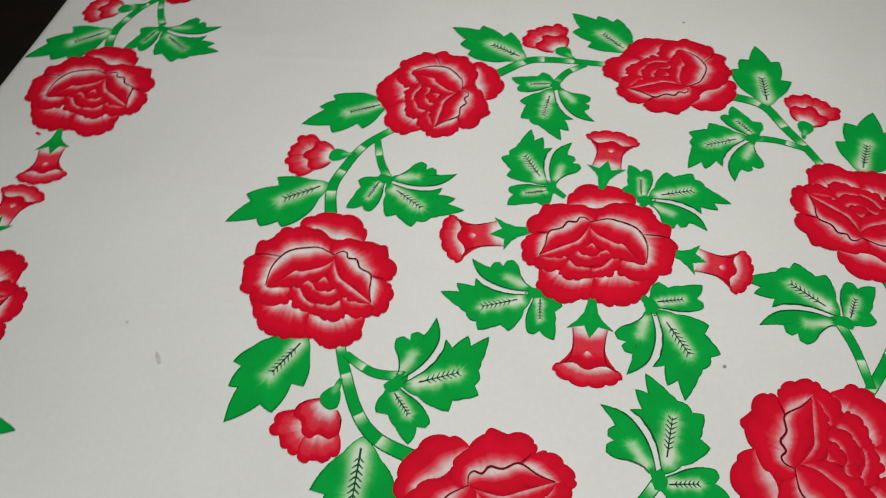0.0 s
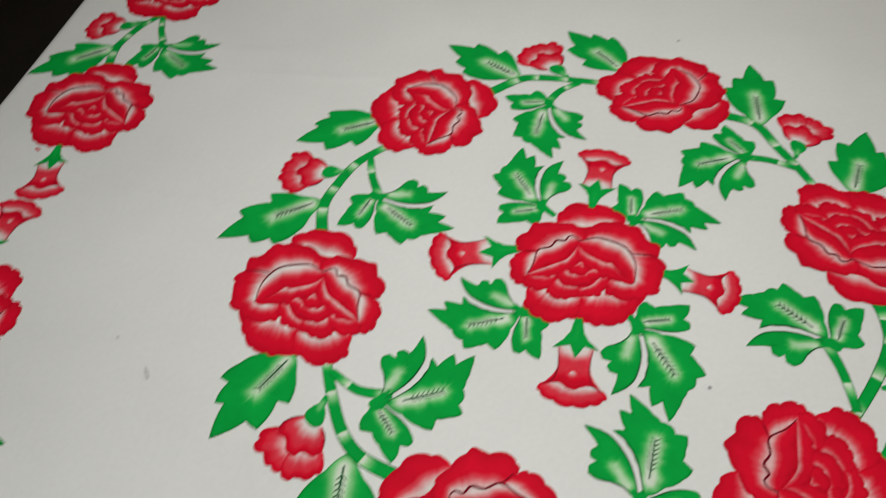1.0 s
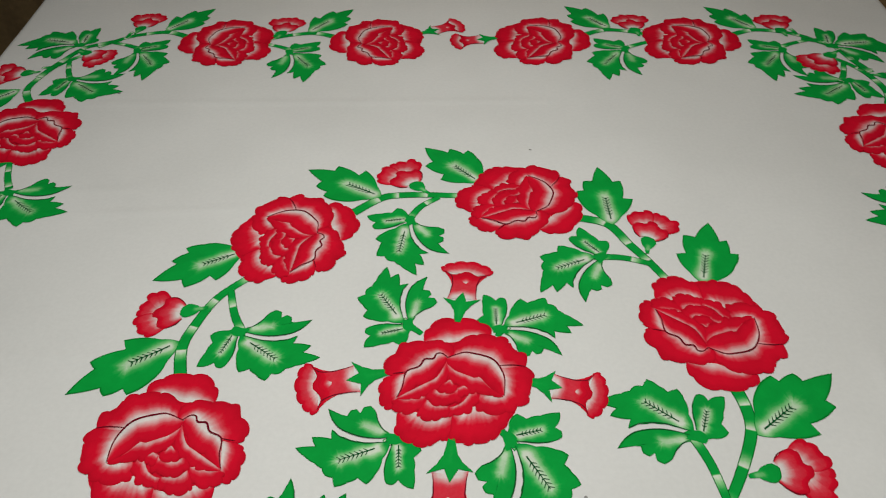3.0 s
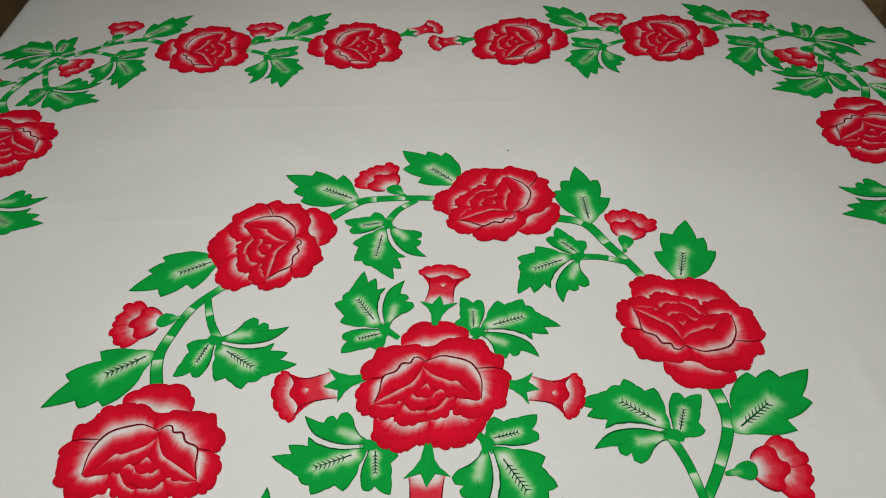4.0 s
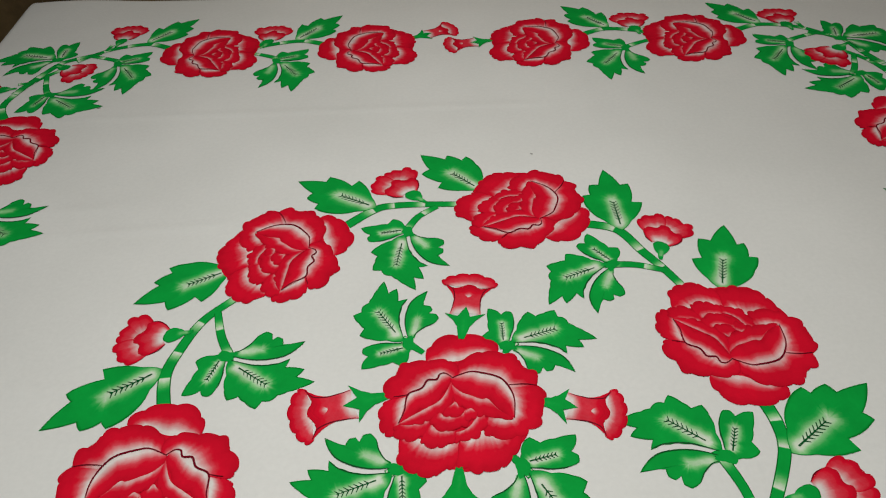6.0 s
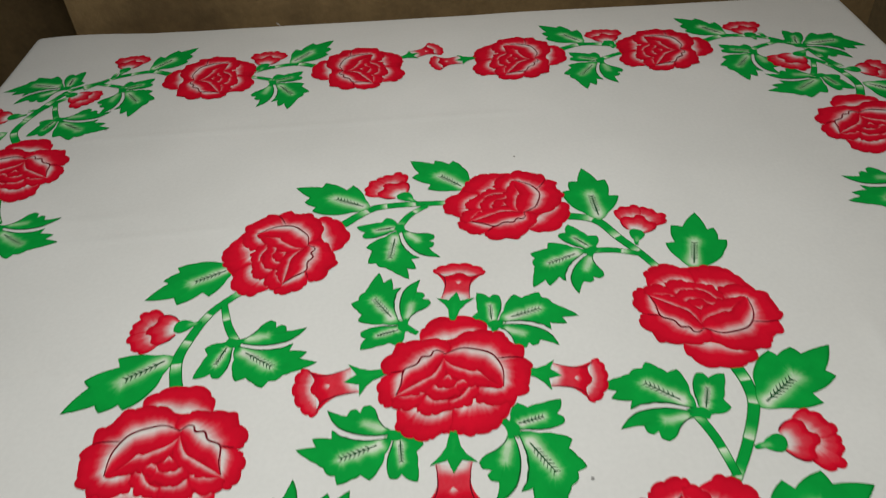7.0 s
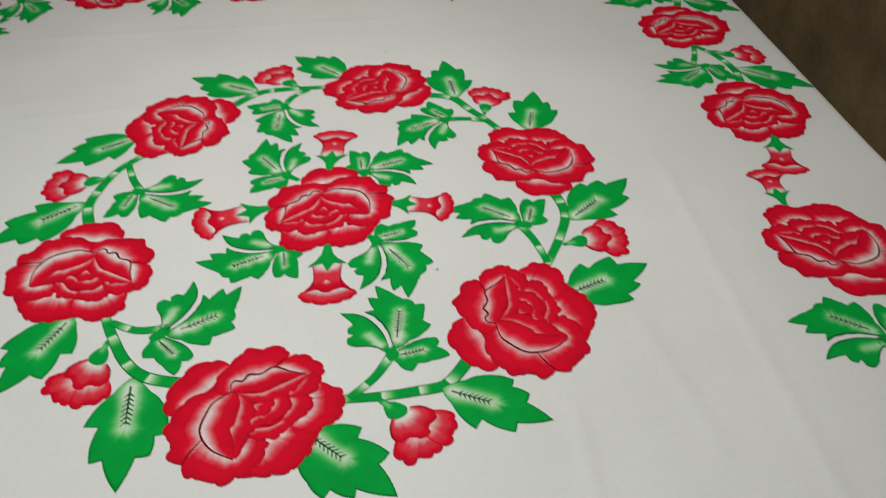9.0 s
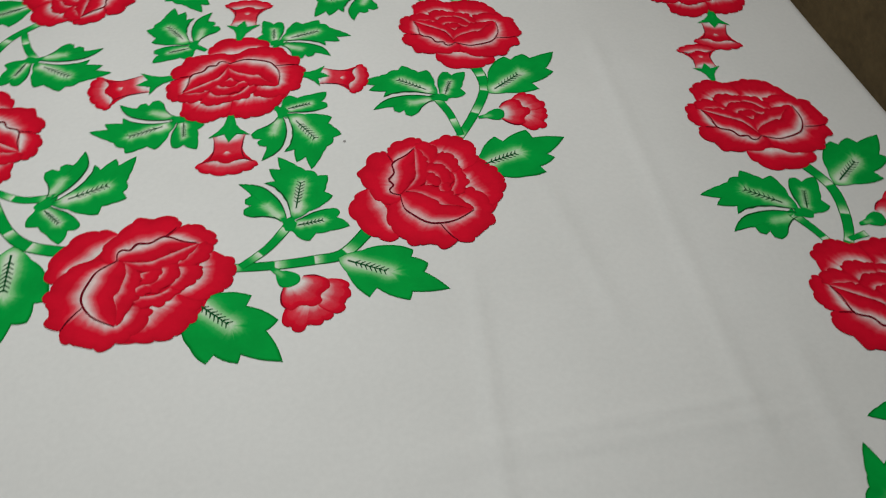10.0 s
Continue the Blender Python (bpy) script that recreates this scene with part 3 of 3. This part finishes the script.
def printed_trumpet(fr, layer=3):
    """A small trumpet flower with a frilled lip, on a pointed green cup."""
    cup = blade("printed_trumpet_flower", [(-0.032, 0.0), (-0.07, 0.18), (-0.12, 0.26), (-0.23, 0.36), (-0.08, 0.33), (0, 0.48), (0.06, 0.33), (0.23, 0.39), (0.13, 0.28), (0.07, 0.18), (0.032, 0)], [(0, 0.10), (0, 0.26)], fr, layer + 5, sheet, glow=0.15, reach=0.12, curl=0.01)
    petal("lip", [(-0.30, 0.79), (-0.33, 0.87), (-0.27, 0.93), (-0.19, 0.97), (-0.09, 1.0), (0.04, 1.01), (0.17, 0.98), (0.27, 0.93), (0.32, 0.87), (0.29, 0.79)],
          [(-0.23, 0.80), (-0.12, 0.79), (0.0, 0.80), (0.12, 0.78), (0.22, 0.80)], 6, fr, layer, cup, dye=0.50, depth=0.025, start=0.48, white=0.93)
    petal("throat", [(-0.30, 0.82), (-0.19, 0.765), (-0.10, 0.78), (-0.02, 0.83), (0.06, 0.815), (0.12, 0.77), (0.20, 0.785), (0.29, 0.82)], [(-0.18, 0.35), (-0.05, 0.37), (0.05, 0.38), (0.18, 0.37)], 1, fr, layer + 1, cup, dye=0.50, start=0.66, waist=0.34)
    petal("mouth", [(-0.10, 0.715), (0.0, 0.785), (0.11, 0.725)], [(-0.02, 0.64), (0.01, 0.625), (0.03, 0.64)], 1, fr, layer + 2, cup, rim=0.36, start=0.45, white=0.9)
    for side in (-1, 1):
        stroke("outline", [(side * 0.29, 0.815), (side * 0.19, 0.75), (side * 0.152, 0.62), (side * 0.155, 0.50), (side * 0.165, 0.38)], 0.014, fr, layer + 3, cup, DARK_LINE)
    return cup


def moved(fr, step):
    return Frame(fr.x + step[0], fr.y + step[1], fr.turn, fr.size, fr.mirror)


def link(fr, sway=0.0, leaf=(0, 0), bud=(0, 0), spray=(0, 0)):
    """The stem from the crown of one rose to the foot of the next, with a leaf and a bud outside and a leaf spray inside."""
    def at(x, y):
        return x + sway * min(1, max(0, (y - 0.05) / 0.08)), y
    stem([at(-0.010, 0.088), at(-0.020, 0.135), at(-0.013, 0.185), at(0.006, 0.228), at(0.042, 0.268)], 0.016, 0.011, fr, sheet, 4, 0)
    stem([at(0.022, 0.243), at(0.036, 0.203), at(0.054, 0.168)], 0.010, 0.013, fr, sheet, 2, 1, 0.2)
    printed_leaf(moved(fr.toward(at(-0.024, 0.151), at(-0.141, 0.064)), leaf))
    stem([at(0.002, 0.222), at(-0.024, 0.216)], 0.007, 0.010, fr, sheet, 1, 1)
    printed_bud(moved(fr.toward(at(-0.005, 0.216), at(-0.095, 0.199)), bud))
    printed_leaf_spray(moved(fr.toward(at(0.054, 0.168), at(0.160, 0.127)), spray), glow=0.78)


# the wreath: six roses, each with its link, round a middle rose
LEVEL = Frame(0, 0)


def wreath_unit(rich, rose, main, twig, leaf, bud, spray, last):
    """A rose of the wreath and what grows between it and the next."""
    stem(main, 0.017, 0.012, LEVEL, sheet, 4, 0)
    stem(twig, 0.010, 0.013, LEVEL, sheet, 2, 1, 0.2)
    printed_leaf(LEVEL.toward(*leaf))
    printed_leaf(LEVEL.toward(*last), 1, LEAF_WIDE)
    printed_bud(LEVEL.toward(*bud))
    printed_leaf_spray(spray)
    printed_rose(rose, rich)


wreath_unit(0.0, Frame(-0.339, -0.148, 0, 0.100), [(-0.344, -0.054), (-0.355, -0.007), (-0.348, 0.033), (-0.329, 0.082), (-0.292, 0.123)], [(-0.313, 0.095), (-0.299, 0.053), (-0.279, 0.017)],
            [(-0.361, 0.004), (-0.482, -0.082)], [(-0.338, 0.064), (-0.429, 0.045)], Frame(-0.281, 0.016, -109, 0.112), [(-0.314, 0.175), (-0.432, 0.114)])
wreath_unit(0.4, Frame(-0.2415, 0.2145, -62, 0.0975), [(-0.158, 0.263), (-0.118, 0.298), (-0.087, 0.306), (-0.040, 0.307), (0.009, 0.305)], [(-0.025, 0.301), (-0.054, 0.277), (-0.072, 0.242)],
            [(-0.117, 0.302), (-0.246, 0.372)], [(-0.042, 0.311), (-0.110, 0.377)], Frame(-0.070, 0.239, -172, 0.108), [(0.041, 0.339), (-0.053, 0.433)])
wreath_unit(0.8, Frame(0.1115, 0.294, -124, 0.096), [(0.186, 0.253), (0.234, 0.238), (0.262, 0.192), (0.284, 0.157), (0.302, 0.123)], [(0.286, 0.153), (0.247, 0.165), (0.205, 0.166)],
            [(0.242, 0.236), (0.236, 0.379)], [(0.284, 0.174), (0.306, 0.261)], Frame(0.209, 0.165, 128, 0.107), [(0.352, 0.115), (0.388, 0.242)])
wreath_unit(0.8, Frame(0.349, 0.028, 177, 0.096), [(0.351, -0.060), (0.357, -0.090), (0.354, -0.125), (0.331, -0.174), (0.303, -0.220)], [(0.306, -0.216), (0.297, -0.166), (0.281, -0.124)],
            [(0.360, -0.129), (0.477, -0.039)], [(0.336, -0.182), (0.428, -0.169)], Frame(0.286, -0.126, 68, 0.111), [(0.315, -0.281), (0.4435, -0.235)])
wreath_unit(1.0, Frame(0.247, -0.320, 118, 0.100), [(0.170, -0.372), (0.138, -0.406), (0.102, -0.412), (0.057, -0.414), (0.010, -0.412)], [(0.022, -0.412), (0.053, -0.386), (0.078, -0.351)],
            [(0.131, -0.412), (0.251, -0.473)], [(0.056, -0.418), (0.122, -0.487)], Frame(0.080, -0.345, 7, 0.111), [(-0.032, -0.449), (0.068, -0.544)])
wreath_unit(0.5, Frame(-0.0970, -0.4165, 57, 0.0995), [(-0.176, -0.365), (-0.217, -0.351), (-0.245, -0.324), (-0.270, -0.277), (-0.284, -0.244)], [(-0.275, -0.255), (-0.238, -0.274), (-0.198, -0.273)],
            [(-0.232, -0.350), (-0.223, -0.503)], [(-0.272, -0.287), (-0.295, -0.379)], Frame(-0.204, -0.284, -51, 0.113), [(-0.325, -0.238), (-0.387, -0.357)])

MIDDLE = Frame(0.007, -0.052, 0, 1)
printed_rose(Frame(0.0105, -0.050, -1, 0.098, True), 0.4)
for base, tip in (((-0.005, -0.086), (-0.008, -0.204)), ((0.0, 0.092), (0.016, 0.206)), ((-0.084, 0.010), (-0.200, -0.020)), ((0.083, -0.002), (0.185, -0.027))):
    printed_trumpet(MIDDLE.toward(base, tip))
for spray, foot in ((Frame(-0.064, 0.040, 18, 0.106, True), (-0.040, 0.020)), (Frame(0.070, 0.032, -87, 0.102, True), (0.060, 0.016)),
                    (Frame(-0.071, -0.143, 96, 0.106, True), (-0.055, -0.130)), (Frame(0.076, -0.145, -164, 0.113, True), (0.052, -0.116))):
    stem([foot, ((foot[0] + spray.x) / 2, (foot[1] + spray.y) / 2), spray((0.02, 0.05))], 0.007, 0.012, Frame(0, 0), sheet, 1, 0)
    printed_leaf_spray(spray)

# the border: roses in pairs along each side, their crowns away from the middle of the side
# each with the small shifts of its leaf, bud and leaf spray by which the hand-cut print differs from rose to rose
BORDER = [(-0.169, 0.809, 90, True, -0.014, (0.0, 0.0), (0.003, -0.010), (-0.003, -0.011)), (-0.487, 0.809, 90, True, -0.022, (0.006, 0.003), (0.008, 0.007), (-0.006, -0.009)),
          (0.176, 0.810, -90, False, -0.018, (-0.005, 0.003), (-0.013, -0.012), (-0.009, -0.011)), (0.482, 0.807, -90, False, -0.018, (-0.006, 0.0), (-0.017, -0.014), (0.0, -0.015)),
          (-0.789, 0.153, 0, False, 0.0, (0.0, -0.006), (0.0, -0.005), (0.009, -0.015)), (-0.786, 0.489, 0, False, -0.030, (-0.010, -0.014), (-0.016, -0.014), (0.006, 0.001)),
          (0.772, 0.129, 0, True, 0.0, (0.002, -0.003), (0.004, -0.008), (0.019, -0.009)), (0.769, 0.469, 0, True, -0.012, (0.006, -0.010), (0.008, -0.017), (0.013, 0.004)),
          (0.7255, -0.237, 180, False, -0.012, (0.003, 0.018), (0.018, 0.015), (0.013, 0.0)), (0.752, -0.557, 180, False, -0.034, (0.0, 0.0), (0.0, 0.0), (0.013, 0.002)),
          (-0.790, -0.271, 180, True, 0.0, (0.0, 0.0), (0.0, 0.0), (0.014, 0.0))]
for x, y, turn, mirror, sway, leaf, bud, spray in BORDER:
    link(Frame(x, y, turn, 1, mirror), sway, leaf, bud, spray)
    printed_rose(Frame(x, y, turn, 0.099 if y > 0.7 else 0.098 if x > 0 else 0.1025, mirror), 0.4)
printed_leaf_spray(LEVEL.toward((0.652, -0.822), (0.613, -0.713), True), glow=0.78)

# the trumpet pairs in the middle of three sides
for base, tip in (((-0.084, 0.837), (0.010, 0.879)), ((0.087, 0.819), (-0.014, 0.802)), ((-0.789, 0.058), (-0.769, -0.050)), ((-0.797, -0.164), (-0.777, -0.056)),
                  ((0.764, 0.046), (0.734, -0.063)), ((0.694, -0.140), (0.699, -0.047))):
    printed_trumpet(Frame(0, 0).toward(base, tip))

# the two corners
for arm, flip in ((Frame(-0.487, 0.809, 90, 1, True), 0), (Frame(0.481, 0.806, -90, 1, False), 1)):
    bend = [(-0.012, 0.228), (0.010, 0.275), (0.030, 0.300), (0.085, 0.325), (0.140, 0.345)] if not flip else [(0.0, 0.225), (0.018, 0.272), (0.045, 0.288), (0.085, 0.300), (0.130, 0.318)]
    stem(bend, 0.012, 0.016, arm, sheet, 4, 1)

printed_leaf_spray(Frame(-0.805, 0.802, 92, 0.120))
printed_leaf_spray(Frame(0.766, 0.780, -98, 0.118, True))
printed_bud(LEVEL.toward((-0.795, 0.776), (-0.715, 0.738)))
printed_bud(LEVEL.toward((0.764, 0.757), (0.688, 0.696), True))

# marks on the cloth
for x, y, w, h, turn in ((-0.490, -0.291, 0.0030, 0.011, 35), (-0.547, -0.249, 0.002, 0.003, 60)):
    n = 16
    rng = random.Random(int(x * 1000))
    pts = [(0, 0)] + [(w * math.cos(2 * math.pi * i / n) * rng.uniform(0.7, 1), h * math.sin(2 * math.pi * i / n) * rng.uniform(0.7, 1)) for i in range(n)]
    lay("stain", pts, [(0, 1 + i, 1 + (i + 1) % n) for i in range(n)], [0.5] * (n + 1), STAIN, Frame(x, y, turn), 0, sheet)

# specks of grey and of spilt dye
for x, y, w, h, dye in ((0.128, 0.427, 0.0026, 0.0016, SPECK), (0.151, -0.210, 0.0022, 0.0022, SPECK), (-0.650, 0.612, 0.0040, 0.0030, SPECK), (-0.818, 0.045, 0.0060, 0.0022, RED)):
    ring = [(w * math.cos(math.pi * i / 6) * (1 - 0.2 * (i % 3 == 0)), h * math.sin(math.pi * i / 6)) for i in range(12)]
    lay("speck", [(0, 0)] + ring, [(0, 1 + i, 1 + (i + 1) % 12) for i in range(12)], [0.25] * 13, dye, Frame(x, y, -25), 0, sheet)

# a loose thread at the far hem
curve = bpy.data.curves.new("loose_thread", "CURVE")
curve.dimensions, curve.bevel_depth = "3D", 0.0008
spline = curve.splines.new("POLY")
spline.points.add(11)
for i, p in enumerate(spline.points):
    f = i / 11
    p.co = (-0.372 - 0.007 * f, 1.060 + 0.003 * math.sin(f * 5), 0.493 + 0.014 * f - 0.002 * math.sin(f * 9), 1)
curve.materials.append(COTTON)
thread = new("loose_thread", curve)
thread.parent = sheet
